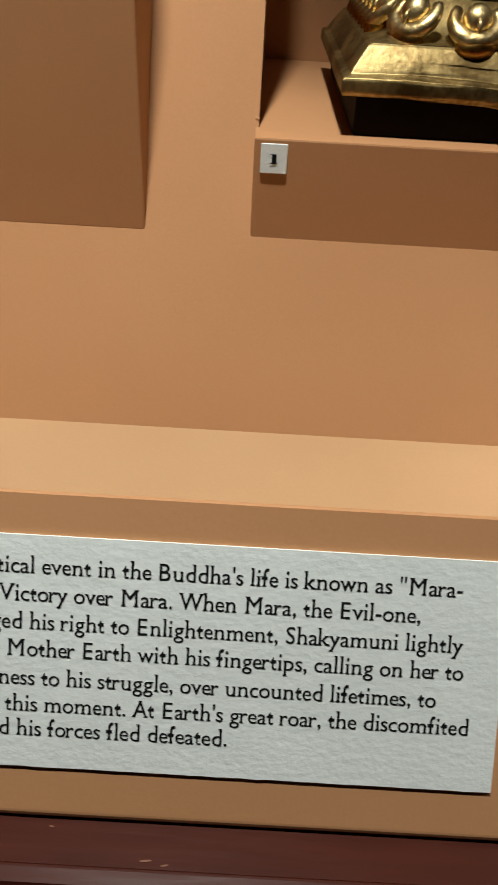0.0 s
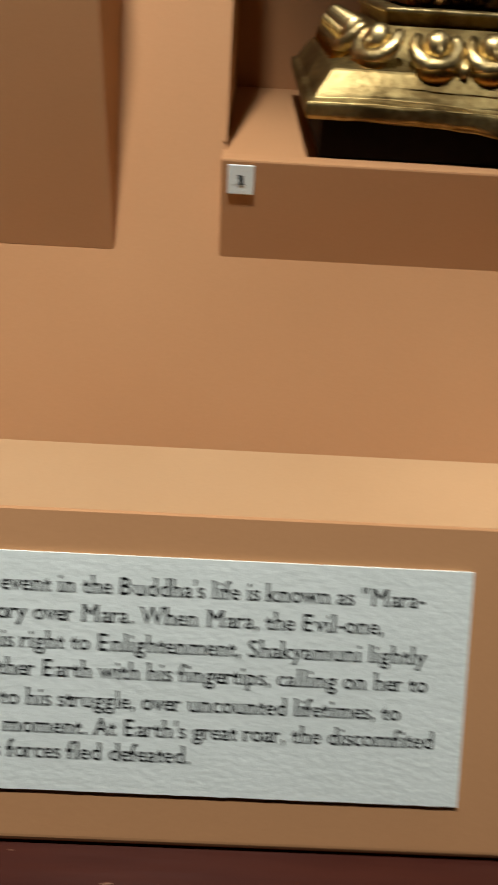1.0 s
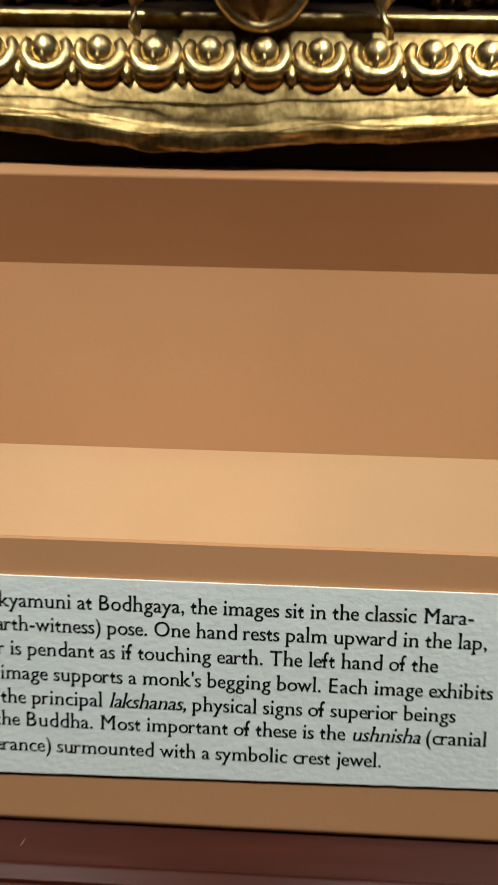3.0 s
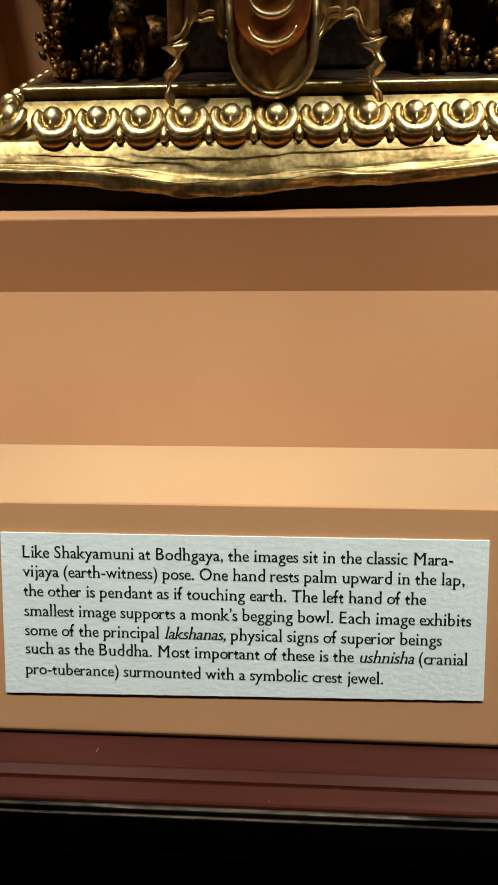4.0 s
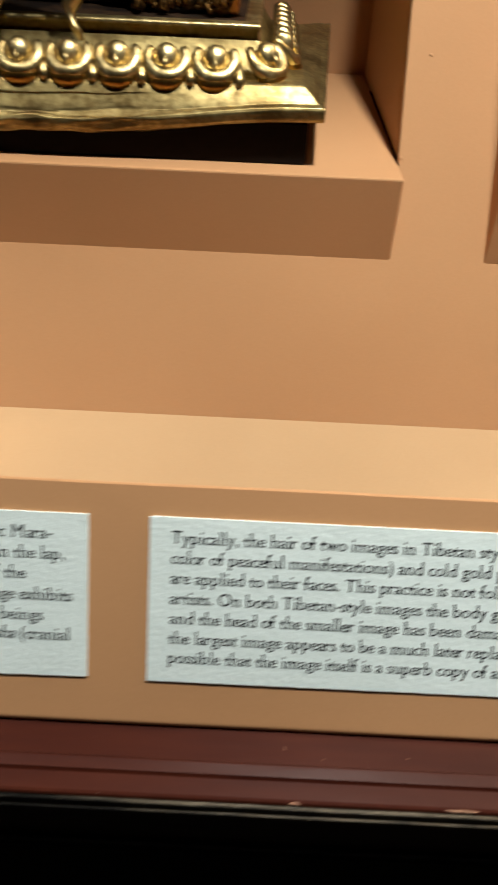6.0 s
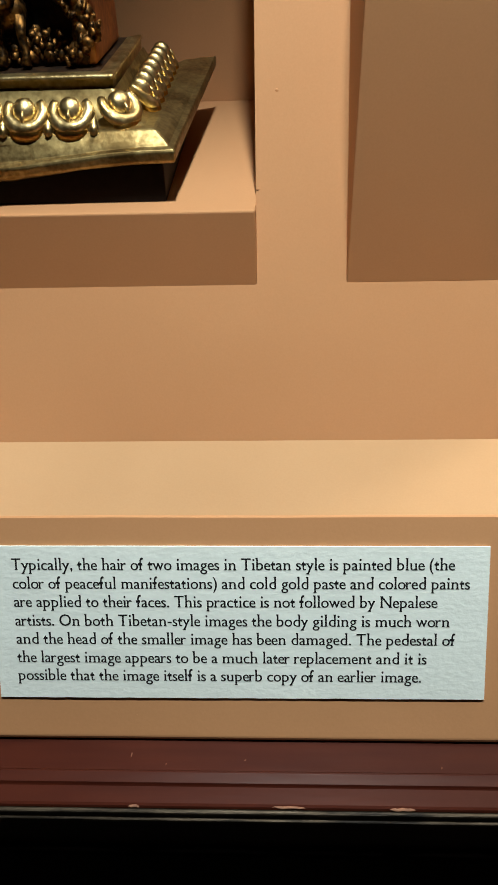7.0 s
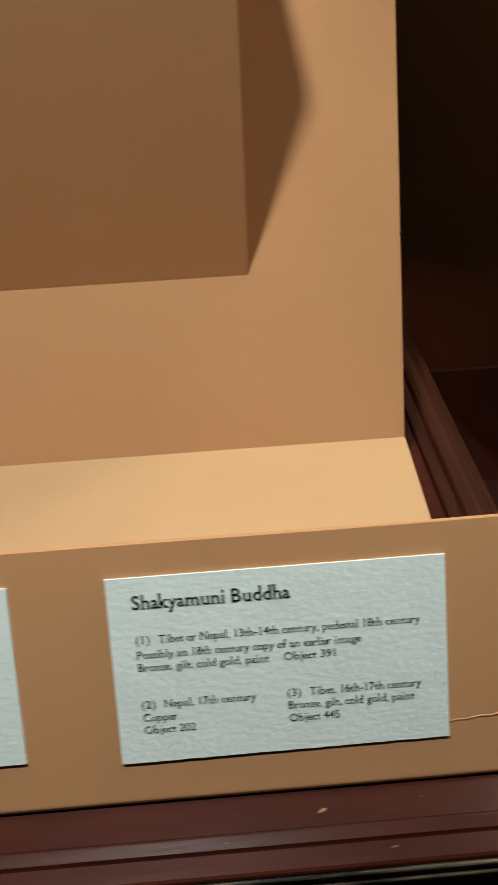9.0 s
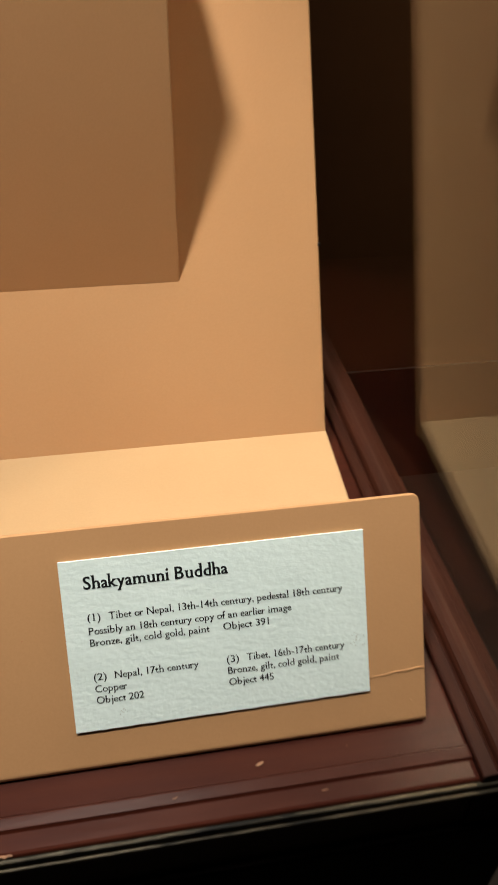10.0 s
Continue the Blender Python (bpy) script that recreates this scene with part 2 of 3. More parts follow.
for i, (x, w, y) in enumerate(((0.468, 0.012, 0.1808), (0.516, 0.009, 0.1806), (0.402, 0.004, 0.1806), (0.561, 0.005, 0.1806))):
    bm = bmesh.new()
    ball(bm, (x, y + 0.0008, SILL - 0.0019), (w * 0.6, 0.0007, 0.0005), 14, 6)
    for v in bm.verts:
        v.co.y += 0.0008 * noise.noise(Vector((v.co.x * 600, i, 0)))
    part("paint_chip", bm, CHIPPED, case, "chipped bare wood patch")
# scuffs and scratches in the polish of tray and rail: place, length, turn
for x, y, length, turn in ((-0.022, 0.1985, 0.0040, 0.1), (-0.016, 0.1975, 0.0026, 0.2), (-0.053, 0.2072, 0.0016, 0.0), (0.148, 0.2025, 0.0030, 1.15), (0.251, 0.1900, 0.0042, 0.02),
                           (0.231, 0.1902, 0.0052, 0.02), (0.224, 0.1835, 0.0009, 0.4), (0.398, 0.2030, 0.0024, 1.5), (0.414, 0.1990, 0.0010, 0.8), (0.449, 0.2010, 0.0012, 0.6),
                           (0.478, 0.1903, 0.0030, 0.02), (0.535, 0.1985, 0.0014, 1.3), (0.628, 0.1925, 0.0026, 0.3), (0.690, 0.1870, 0.0034, 0.1), (0.704, 0.2040, 0.0010, 0.5)):
    bm = bmesh.new()
    ball(bm, (0, 0, 0), (length / 2, 0.00022 + length * 0.03, 0.00018), 10, 6)
    for v in bm.verts:
        v.co.y += 0.0003 * noise.noise(Vector((v.co.x * 900, x * 50, 0)))
    level = SILL + (0.0002 if y > 0.1958 else 0.0007 if y > 0.1908 else -0.0011)
    part("scuff", bm, CHIPPED, case, "small pale scuff in the polish", m=Matrix.Translation((x, y, level)) @ Matrix.Rotation(turn, 4, "Z"))
for x, y0 in ((GR - 0.003, 0.196), (GL - 0.003, 0.196)):
    pane = part("glass_pane", box(x, x + 0.006, y0, 0.695, SIDE + 0.003, 2.10, 0.0004), GLASS, case, "clear side glass")
    pane.visible_shadow = False
part("case_top", box(GL - 0.012, GR + 0.012, 0.17, 0.70, 2.12, 2.18, 0.003), BLACKWOOD, case)
part("case_back", box(GL - 0.006, GR + 0.006, 0.701, 0.72, 0.985, 2.12, 0), BLACKWOOD, case)

# ---- the painted deck inside the case ----
riser = prism([(-0.298, 1.1225), (0.741, 1.1225), (0.741, 1.75), (0.453, 1.75), (0.453, 1.2300), (-0.002, 1.2300), (-0.002, 1.75), (-0.298, 1.75)], "y", 0.353, 0.360, 0.0007, 1)
tagged(link("wall_back", riser, PEACH, m=DECK), "sloping peach-painted back panel with a niche cut in", "back panel", kind="structure")
# same peach paint as the panel; its lit look is in the material's colour
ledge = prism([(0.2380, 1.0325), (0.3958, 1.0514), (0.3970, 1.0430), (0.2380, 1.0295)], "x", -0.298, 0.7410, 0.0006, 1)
tagged(link("ledge", ledge, LIT_PEACH), "smooth peach-painted ledge behind the label board, lit tone painted in", "ledge", kind="structure")
tagged(link("niche_back", box(-0.012, 0.461, 0.677, 0.685, 1.17, 1.62, 0), PEACH), "peach-painted rear wall of the niche", "niche wall", kind="structure")
for n, x0, x1 in (("niche_side_1", 0.4535, 0.461), ("niche_side_2", -0.0100, -0.0025)):
    tagged(link(n, prism([(0.4672, 1.1825), (0.6768, 1.1825), (0.6768, 1.605)], "x", x0, x1), PEACH), "peach-painted side wall of the niche", "niche wall", kind="structure")
shelf = prism([(0.4393, 1.1325), (0.4368, 1.1832), (0.4540, 1.1819), (0.6768, 1.1818), (0.6768, 1.1325)], "x", -0.0028, 0.4525, 0.0011, 2)
tagged(link("niche_shelf", shelf, PEACH), "thick peach-painted shelf jutting from the niche", "shelf")
for x0, x1 in ((0.506, 0.657), (-0.205, -0.054)):
    bm = prism([(0.4393, 1.1366), (0.4276, 1.3740), (0.5620, 1.3740), (0.4450, 1.1366)], "x", x0, x1, 0.0009, 2)
    tagged(link("plinth", bm, PEACH), "peach-painted box plinth on the sloping panel", "plinth", "side plinths")


def lump(name, label, category, x, z, r, mat, y=None):
    bm = bmesh.new()
    ball(bm, (x, y if y is not None else 0.3529, z), (r, r * 0.22, r), 12, 6)
    for v in bm.verts:
        v.co.x += 0.3 * r * noise.noise(v.co * 900)
        v.co.z += 0.3 * r * noise.noise(v.co * 700 + Vector((3, 1, 2)))
    return tagged(link(name, bm, mat, True, DECK), label, category)


lump("paint_blob", "small peach paint blob on the back panel", "paint blob", 0.4650, 1.3370, 0.0009, PEACH)
lump("paint_blob", "small peach paint blob at the niche corner", "paint blob", 0.4532, 1.2840, 0.0010, PEACH, 0.3526)
lump("paint_blob", "small peach paint blob at the niche corner", "paint blob", -0.0022, 1.2835, 0.0010, PEACH, 0.3526)
lump("nick", "dark nick in the edge of the panel", "nick", 0.7412, 1.2465, 0.0013, DARKMETAL, 0.3535)

# ---- the label board and its cards ----


def lean(z):
    return 0.2012 + (z - 1.1335) * 0.055


def board_mesh(x0, x1, z0, z1, thick, round_foot, r):
    """The board as a loft along x: a rolled foot in front, and a rounded upper corner at its end."""
    bm = bmesh.new()
    stations = [(x0, z1)] + [(x0 + (x1 - r - x0) * i / 30, z1) for i in range(1, 31)]
    stations += [(x1 - r + r * math.sin(radians(a)), z1 - r * (1 - math.cos(radians(a)))) for a in (15, 30, 45, 60, 75, 88)]
    rows = []
    for x, top in stations:
        prof = [(thick, z0), (round_foot, z0)]
        prof += [(round_foot - round_foot * math.sin(radians(a)), z0 + round_foot - round_foot * math.cos(radians(a))) for a in (15, 35, 55, 75, 90)]
        prof += [(0, z0 + (top - z0) * k / 6) for k in range(1, 6)] + [(0, top - 0.0006), (0.0006, top), (0.0014, top), (thick, top - 0.0020)]
        wave = 0.00025 * noise.noise(Vector((x * 14, 3, 1)))
        rows.append([bm.verts.new((x, y + lean(z) + wave, z + (wave if z > 1.12 else 0))) for y, z in prof])
    n = len(rows[0])
    for a, b in zip(rows, rows[1:]):
        for k in range(n):
            bm.faces.new((a[k], a[(k + 1) % n], b[(k + 1) % n], b[k]))
    bm.faces.new(rows[0])
    bm.faces.new(rows[-1][::-1])
    return bm


bm = board_mesh(-0.298, 0.742, 1.0283, 1.1336, 0.0036, 0.0034, 0.0034)
board = thing("label_board", "peach-painted board carrying four text cards", "label board", m=DECK)
part("panel", bm, PEACH, board, m=DECK)
bm = bmesh.new()
tube(bm, [(0.7165 + 0.0255 * i / 8, lean(1.053) + 0.00022, 1.0528 + 0.0022 * (i / 8) ** 0.6 + 0.0003 * math.sin(i * 2.1)) for i in range(9)], [0.0004] * 9, 6)
part("paint_ridge", bm, PEACH, board, "raised ridge of dried paint", True, DECK)
for x, z in ((0.437, 1.0385), (0.400, 1.0415), (0.350, 1.1300), (0.03, 1.0390), (0.115, 1.0400), (0.60, 1.0390), (0.735, 1.0400), (0.515, 1.1290)):
    bm = bmesh.new()
    ball(bm, (x, lean(z) + 0.0002, z), (0.0006, 0.0002, 0.0005), 8, 6)
    part("paint_blob", bm, PEACH, board, "", True, DECK)


# how wide an old-style book face sets each letter, in thousandths
WIDE = dict(zip("abcdefghijklmnopqrstuvwxyz", (404, 500, 400, 509, 396, 300, 446, 515, 243, 253, 482, 247, 787, 525, 486, 507, 497, 332, 323, 307, 512, 432, 660, 432, 438, 377)))
WIDE.update(zip("ABCDEFGHIKLMNOPSTVW", (623, 605, 696, 780, 584, 538, 747, 806, 338, 675, 553, 880, 783, 795, 549, 476, 628, 655, 968)))
WIDE.update({" ": 250, ".": 219, ",": 219, "-": 320, "'": 180, '"': 360, "(": 300, ")": 300})
GLYPHS = {}


def raw_glyph(ch, bold):
    """The built-in font's letter as a mesh."""
    cu = bpy.data.curves.new("run", "FONT")
    cu.body, cu.size, cu.resolution_u, cu.offset = ch, 1.0, 3, bold
    ob = bpy.data.objects.new("run", cu)
    me = bpy.data.meshes.new_from_object(ob)
    bpy.data.objects.remove(ob)
    bpy.data.curves.remove(cu)
    bm = bmesh.new()
    bm.from_mesh(me)
    bpy.data.meshes.remove(me)
    return bm


def height(ch):
    bm = raw_glyph(ch, 0)
    h = max(v.co.y for v in bm.verts)
    bm.free()
    return h


CAP, XH, ASC = height("L"), height("x"), height("l")


def glyph(ch, bold):
    """Corners and faces of one letter with small serifs, one unit tall in capitals and one unit wide to its neighbour."""
    if (ch, bold) in GLYPHS:
        return GLYPHS[ch, bold]
    bm = raw_glyph(ch, bold)
    feet = []
    if ch in "1lIi" or ch.isalpha() and ch not in "oceasgOCSG":
        for e in bm.edges:
            a, b = sorted((v.co for v in e.verts), key=lambda c: c.x)
            if e.is_boundary and abs(a.y - b.y) < 0.004 and 0.035 < b.x - a.x < 0.16:
                below = e.link_faces[0].calc_center_median().y > a.y
                feet.append((a.x, b.x, a.y, below))
    lo, hi = min(v.co.x for v in bm.verts), max(v.co.x for v in bm.verts)
    for x0, x1, y, below in feet:
        grow_l = 0.050
        grow_r = 0.050 if below or ch.isupper() else 0.0
        d = 0.034 if below else -0.034
        q = [bm.verts.new(c) for c in ((x0 - grow_l, y, 0), (x1 + grow_r, y, 0), (x1 + grow_r * 0.2, y + 2.2 * d, 0), (x0 - grow_l * 0.2, y + 2.2 * d, 0))]
        q2 = [bm.verts.new(c) for c in ((x0 - grow_l, y, 0), (x1 + grow_r, y, 0), (x1 + grow_r, y + 0.6 * d, 0), (x0 - grow_l, y + 0.6 * d, 0))]
        bm.faces.new(q)
        bm.faces.new(q2)
    for v in bm.verts:
        y = v.co.y
        if ch.islower() and y > 0:
            y = y * 0.60 * CAP / XH if y <= XH else 0.60 * CAP + (y - XH) * (1.06 - 0.60) * CAP / (ASC - XH)
        v.co = Vector(((v.co.x - lo) / (hi - lo), y / CAP, 0))
    bm.verts.index_update()
    out = ([v.co.copy() for v in bm.verts], [[v.index for v in f.verts] for f in bm.faces], 0.663 * (hi - lo) / CAP)
    bm.free()
    GLYPHS[ch, bold] = out
    return out


def text_line(runs, x0, x1, z, cap, parent, bold=0.0, y_of=lean, lift=0.00114, m=DECK, weight=0.034):
    """One line of writing between x0 and x1 on the baseline z. runs: (text, italic)."""
    spots, at = [], 0.0
    for text, italic in runs:
        for ch in text:
            w = WIDE.get(ch, 469) / 1000
            if ch != " ":
                side = 0.035 if ch in "ilIt1'" else 0.022
                spots.append((ch, at + side, w - 2 * side, italic))
            at += w * (0.96 if italic else 1.0)
        at += 0.25
    spots = [(c, a + w / 2 - min(w, glyph(c, bold)[2]) / 2, min(w, glyph(c, bold)[2]), it) for c, a, w, it in spots]
    total = spots[-1][1] + spots[-1][2] - spots[0][1]
    k = (x1 - x0) / total
    verts, faces = [], []
    for ch, a, w, italic in spots:
        vs, fs, own = glyph(ch, bold)
        if own < w:
            a, w = a + (w - own) / 2, own
        n = len(verts)
        for c in vs:
            zz = z + c.y * cap
            x = x0 + (a - spots[0][1] + c.x * w) * k + (0.24 * c.y * cap if italic else 0)
            verts.append((x, y_of(zz) - lift, zz))
        faces += [[i + n for i in f] for f in fs]
        # a second impression a hair aside gives the ink its weight
        n = len(verts)
        for c in vs:
            zz = z + c.y * cap
            x = x0 + (a - spots[0][1] + c.x * w) * k + (0.24 * c.y * cap if italic else 0)
            verts.append((x + cap * weight, y_of(zz) - lift - 0.00003, zz))
        faces += [[i + n for i in f] for f in fs]
    me = bpy.data.meshes.new("text_line")
    me.from_pydata(verts, [], faces)
    me.materials.append(INK)
    ob = new("text_line", me)
    if m is not None:
        ob.matrix_world = m
    return under(ob, parent)


def card(label, x0, x1, corners, lines):
    """A thick paper card on the board. corners: heights at top left, top right, bottom right, bottom left."""
    tl, tr, br, bl = corners
    ob = thing("label_card", label, "label card", "text cards on the board", m=DECK)
    bm = bmesh.new()
    n = 70
    rows = []
    for k in range(2):
        top, low = [], []
        for i in range(n + 1):
            f = i / n
            x = x0 + (x1 - x0) * f
            zt = tl + (tr - tl) * f + 0.00008 * noise.noise(Vector((x * 300, 1, 5)))
            zb = bl + (br - bl) * f + 0.00016 * noise.noise(Vector((x * 150, 2, tl * 9))) + 0.00014 * noise.noise(Vector((x * 600, 7, 1)))
            d = 0.0010 if k == 0 else 0.00005
            top.append(bm.verts.new((x, lean(zt) - d, zt)))
            low.append(bm.verts.new((x, lean(zb) - d, zb)))
        rows.append((top, low))
    (ft, fb), (bt, bb) = rows
    for i in range(n):
        bm.faces.new((ft[i], fb[i], fb[i + 1], ft[i + 1]))
        bm.faces.new((ft[i], ft[i + 1], bt[i + 1], bt[i]))
        bm.faces.new((fb[i], bb[i], bb[i + 1], fb[i + 1]))
    bm.faces.new((ft[0], bt[0], bb[0], fb[0]))
    bm.faces.new((ft[n], fb[n], bb[n], bt[n]))
    part("card", bm, PAPER, ob, m=DECK)
    for runs, a, b, z, cap, bold in lines:
        text_line([(runs, False)] if isinstance(runs, str) else runs, a, b, z, cap, ob, bold)
    return ob


BODY, B = 0.0053, -0.004
ends = (0.0697, 0.0575, 0.0711, 0.0721, 0.0644, 0.0751, 0.0006)
zs = (1.1091, 1.1004, 1.0916, 1.0830, 1.0738, 1.0653, 1.0574)
texts = ('This critical event in the Buddha\'s life is known as "Mara-', 'vijaya," Victory over Mara. When Mara, the Evil-one,',
         "challenged his right to Enlightenment, Shakyamuni lightly", "touched Mother Earth with his fingertips, calling on her to",
         "bear witness to his struggle, over uncounted lifetimes, to", "come to this moment. At Earth's great roar, the discomfited",
         "Mara and his forces fled defeated.")
card("pale greenish-white paper text card about a critical event", -0.1055, 0.0842, (1.1205, 1.1203, 1.0465, 1.0468), [(t, -0.0932, e, z - 0.0004, BODY, B) for t, e, z in zip(texts, ends, zs)])
ends = (0.2997, 0.3047, 0.2890, 0.3080, 0.2961, 0.3068, 0.2718)
zs = (1.1100, 1.1015, 1.0928, 1.0839, 1.0751, 1.0668, 1.0574)
texts = ("Like Shakyamuni at Bodhgaya, the images sit in the classic Mara-", "vijaya (earth-witness) pose. One hand rests palm upward in the lap,",
         "the other is pendant as if touching earth. The left hand of the", "smallest image supports a monk's begging bowl. Each image exhibits",
         [("some of the principal", False), ("lakshanas,", True), ("physical signs of superior beings", False)],
         [("such as the Buddha. Most important of these is the", False), ("ushnisha", True), ("(cranial", False)],
         "pro-tuberance) surmounted with a symbolic crest jewel.")
pose_card = card("pale greenish-white paper text card about the earth-witness pose", 0.1062, 0.3145, (1.1203, 1.1203, 1.0508, 1.0480), [(t, 0.1158, e, z - 0.0005, BODY, B) for t, e, z in zip(texts, ends, zs)])
ends = (0.5392, 0.5458, 0.5323, 0.5374, 0.5403, 0.5284, 0.5262)
zs = (1.1103, 1.1018, 1.0934, 1.0847, 1.0762, 1.0675, 1.0590)
texts = ("Typically, the hair of two images in Tibetan style is painted blue (the", "color of peaceful manifestations) and cold gold paste and colored paints",
         "are applied to their faces. This practice is not followed by Nepalese", "artists. On both Tibetan-style images the body gilding is much worn",
         "and the head of the smaller image has been damaged. The pedestal of", "the largest image appears to be a much later replacement and it is",
         "possible that the image itself is a superb copy of an earlier image.")
card("pale greenish-white paper text card about gilding and paint", 0.3392, 0.5540, (1.1207, 1.1203, 1.0508, 1.0503), [(t, 0.3480, e, z - 0.0003, BODY, B) for t, e, z in zip(texts, ends, zs)])
SMALL = 0.0031
title_card = card("pale paper title card listing three objects", 0.5900, 0.7163, (1.1207, 1.1207, 1.0478, 1.0473), [
    ("Shakyamuni Buddha", 0.5991, 0.6577, 1.1086, 0.0052, 0.010),
    ("(1)", 0.5994, 0.6045, 1.0950, SMALL, B), ("Tibet or Nepal, 13th-14th century, pedestal 18th century", 0.6080, 0.7060, 1.0950, SMALL, B),
    ("Possibly an 18th century copy of an earlier image", 0.5994, 0.6835, 1.0892, SMALL, B),
    ("Bronze, gilt, cold gold, paint", 0.5994, 0.6483, 1.0842, SMALL, B), ("Object 391", 0.6542, 0.6735, 1.0842, SMALL, B),
    ("(2)", 0.5994, 0.6045, 1.0693, SMALL, B), ("Nepal, 17th century", 0.6080, 0.6425, 1.0693, SMALL, B),
    ("Copper", 0.5995, 0.6123, 1.0641, SMALL, B), ("Object 202", 0.5996, 0.6190, 1.0591, SMALL, B),
    ("(3)", 0.6546, 0.6597, 1.0695, SMALL, B), ("Tibet, 16th-17th century", 0.6632, 0.7057, 1.0695, SMALL, B),
    ("Bronze, gilt, cold gold, paint", 0.6548, 0.7030, 1.0645, SMALL, B), ("Object 445", 0.6549, 0.6740, 1.0593, SMALL, B)])



def smudge(parent, x, z, spread, count, seed):
    """A rubbed grey patch: many tiny flat flecks on the paper."""
    r = random.Random(seed)
    bm = bmesh.new()
    for _ in range(count):
        dx, dz = r.gauss(0, spread), r.gauss(0, spread)
        ball(bm, (x + dx, lean(z + dz) - 0.00103, z + dz), (r.uniform(0.0001, 0.0004), 0.00005, r.uniform(0.0001, 0.0003)), 6, 4)
    part("smudge", bm, GRIME, parent, "rubbed grey smudge", m=DECK)


smudge(title_card, 0.7115, 1.0728, 0.0016, 26, 3)
smudge(title_card, 0.6100, 1.0545, 0.0012, 8, 5)
smudge(pose_card, 0.2205, 1.0815, 0.0012, 22, 4)

plaque = thing("number_plaque", "small white square plaque with a black figure 1", "number plaque", at=(0.006, 0.4415, 1.168))
part("plate", box(0.0003, 0.0125, 0.4364, 0.4384, 1.1676, 1.1808, 0.0004), PAPER, plaque)
text_line([("1", False)], 0.0055, 0.0075, 1.1721, 0.0042, plaque, 0.0, lambda z: 0.4364, 0.0003, None, 0.0)

bm = bmesh.new()
ball(bm, (0.6648, 0.2014, SILL + 0.0006), (0.0022, 0.0008, 0.0004), 10, 6, Matrix.Rotation(0.35, 4, "Z"))
tagged(link("paint_flake", bm, CHIPPED, True), "loose pale paint flake lying on the rail", "paint flake")

# ---- the gilt lotus pedestal and throne ----
CX = 0.2215
pedestal = thing("lotus_pedestal", "gilt metal throne pedestal with a lotus petal border", "pedestal", at=(CX, 0.54, 1.1818))
# The block's black also carries the shade under the drooping skirt.
part("plinth_block", box(CX - 0.1790, CX + 0.1790, 0.4560, 0.630, 1.1819, 1.2040, 0.001), BLACKWOOD, pedestal, "wooden block under the pedestal, black also for the shade there")
FRONT, BACK = 0.4875, 0.600  # the top rail's front and back; its half width is HW
HW = 0.1495


def ring(d, n=140, m=40):
    """Points round the pedestal at d outside the top rail: left side, front, right side, with small chamfers."""
    x0, x1, y0, y1 = CX - HW - d, CX + HW + d, FRONT - d, BACK + d
    pts = [(x0, y1 + (y0 - y1) * i / m) for i in range(m)]
    pts += [(x0 + (x1 - x0) * i / n, y0) for i in range(n)]
    pts += [(x1, y0 + (y1 - y0) * i / m) for i in range(m + 1)]
    return pts


def sag(x, y, amount):
    """How far the thin metal skirt droops in the middle of the front."""
    near = max(0.0, 1 - max(0.0, y - 0.452) / 0.03)
    u = (x - 0.190) / 0.062
    side = 0.30 * math.exp(-((x - 0.30) / 0.06) ** 2)
    return -amount * near * (math.exp(-u * u) + side)


CREASES = ((0.100, 0.350, 1.2146, 0.004, 0.0016, 1), (0.060, 0.190, 1.2122, -0.030, 0.0011, 3), (0.165, 0.285, 1.2072, 0.010, 0.0012, 5))


def crease(x, z):
    """Sharp irregular folds that wander along the thin skirt."""
    out = 0.0
    for a, b, z0, rise, deep, seed in CREASES:
        if a < x < b:
            along = math.sin(math.pi * (x - a) / (b - a)) ** 0.7
            mid = z0 + rise * (x - (a + b) / 2) + 0.0016 * noise.noise(Vector((x * 28, seed, 0)))
            d = z - mid
            out += along * deep * math.tanh(d / 0.0007) * math.exp(-abs(d) / 0.0026)
    return -out


def skirt(profile, name, mat, label, wrinkle=0.0, droop=0.0):
    """A moulding swept round three sides. profile: (outwards, height, share of the droop)."""
    bm = bmesh.new()
    rows = []
    if wrinkle:
        profile = [tuple(a + (b - a) * k / 4 for a, b in zip(p, q)) for p, q in zip(profile, profile[1:]) for k in range(4)] + [profile[-1]]
    for j, (d, z, share) in enumerate(profile):
        row = []
        j *= 0.25 if wrinkle else 1
        for x, y in ring(d, 420 if wrinkle else 140):
            calm = min(1.0, max(0.15, 1.25 - abs(x - 0.20) / 0.15))
            w = calm * wrinkle * share * noise.noise(Vector((x * 30, y * 30, j * 0.45)))
            w += 0.5 * calm * wrinkle * share * noise.noise(Vector((x * 85, y * 85, j * 1.1)))
            if wrinkle and y < 0.48:
                w += crease(x, z)
            lift = min(1.0, max(0.0, (x - 0.285) / 0.120))
            drop = sag(x, y, droop * share) + 0.0062 * share * lift * lift * (3 - 2 * lift)
            warp = 0.012 * share * max(0.0, y - 0.452) / 0.19 if x > CX + 0.14 else 0.0
            row.append(bm.verts.new((x + warp, y + (w * 0.8 + 0.45 * min(drop, 0.0) if y < 0.48 else 0), z + drop + w + 0.8 * warp)))
        rows.append(row)
    for a, b in zip(rows, rows[1:]):
        for i in range(len(a) - 1):
            bm.faces.new((a[i], a[i + 1], b[i + 1], b[i]))
    return part(name, bm, mat, pedestal, label, True)


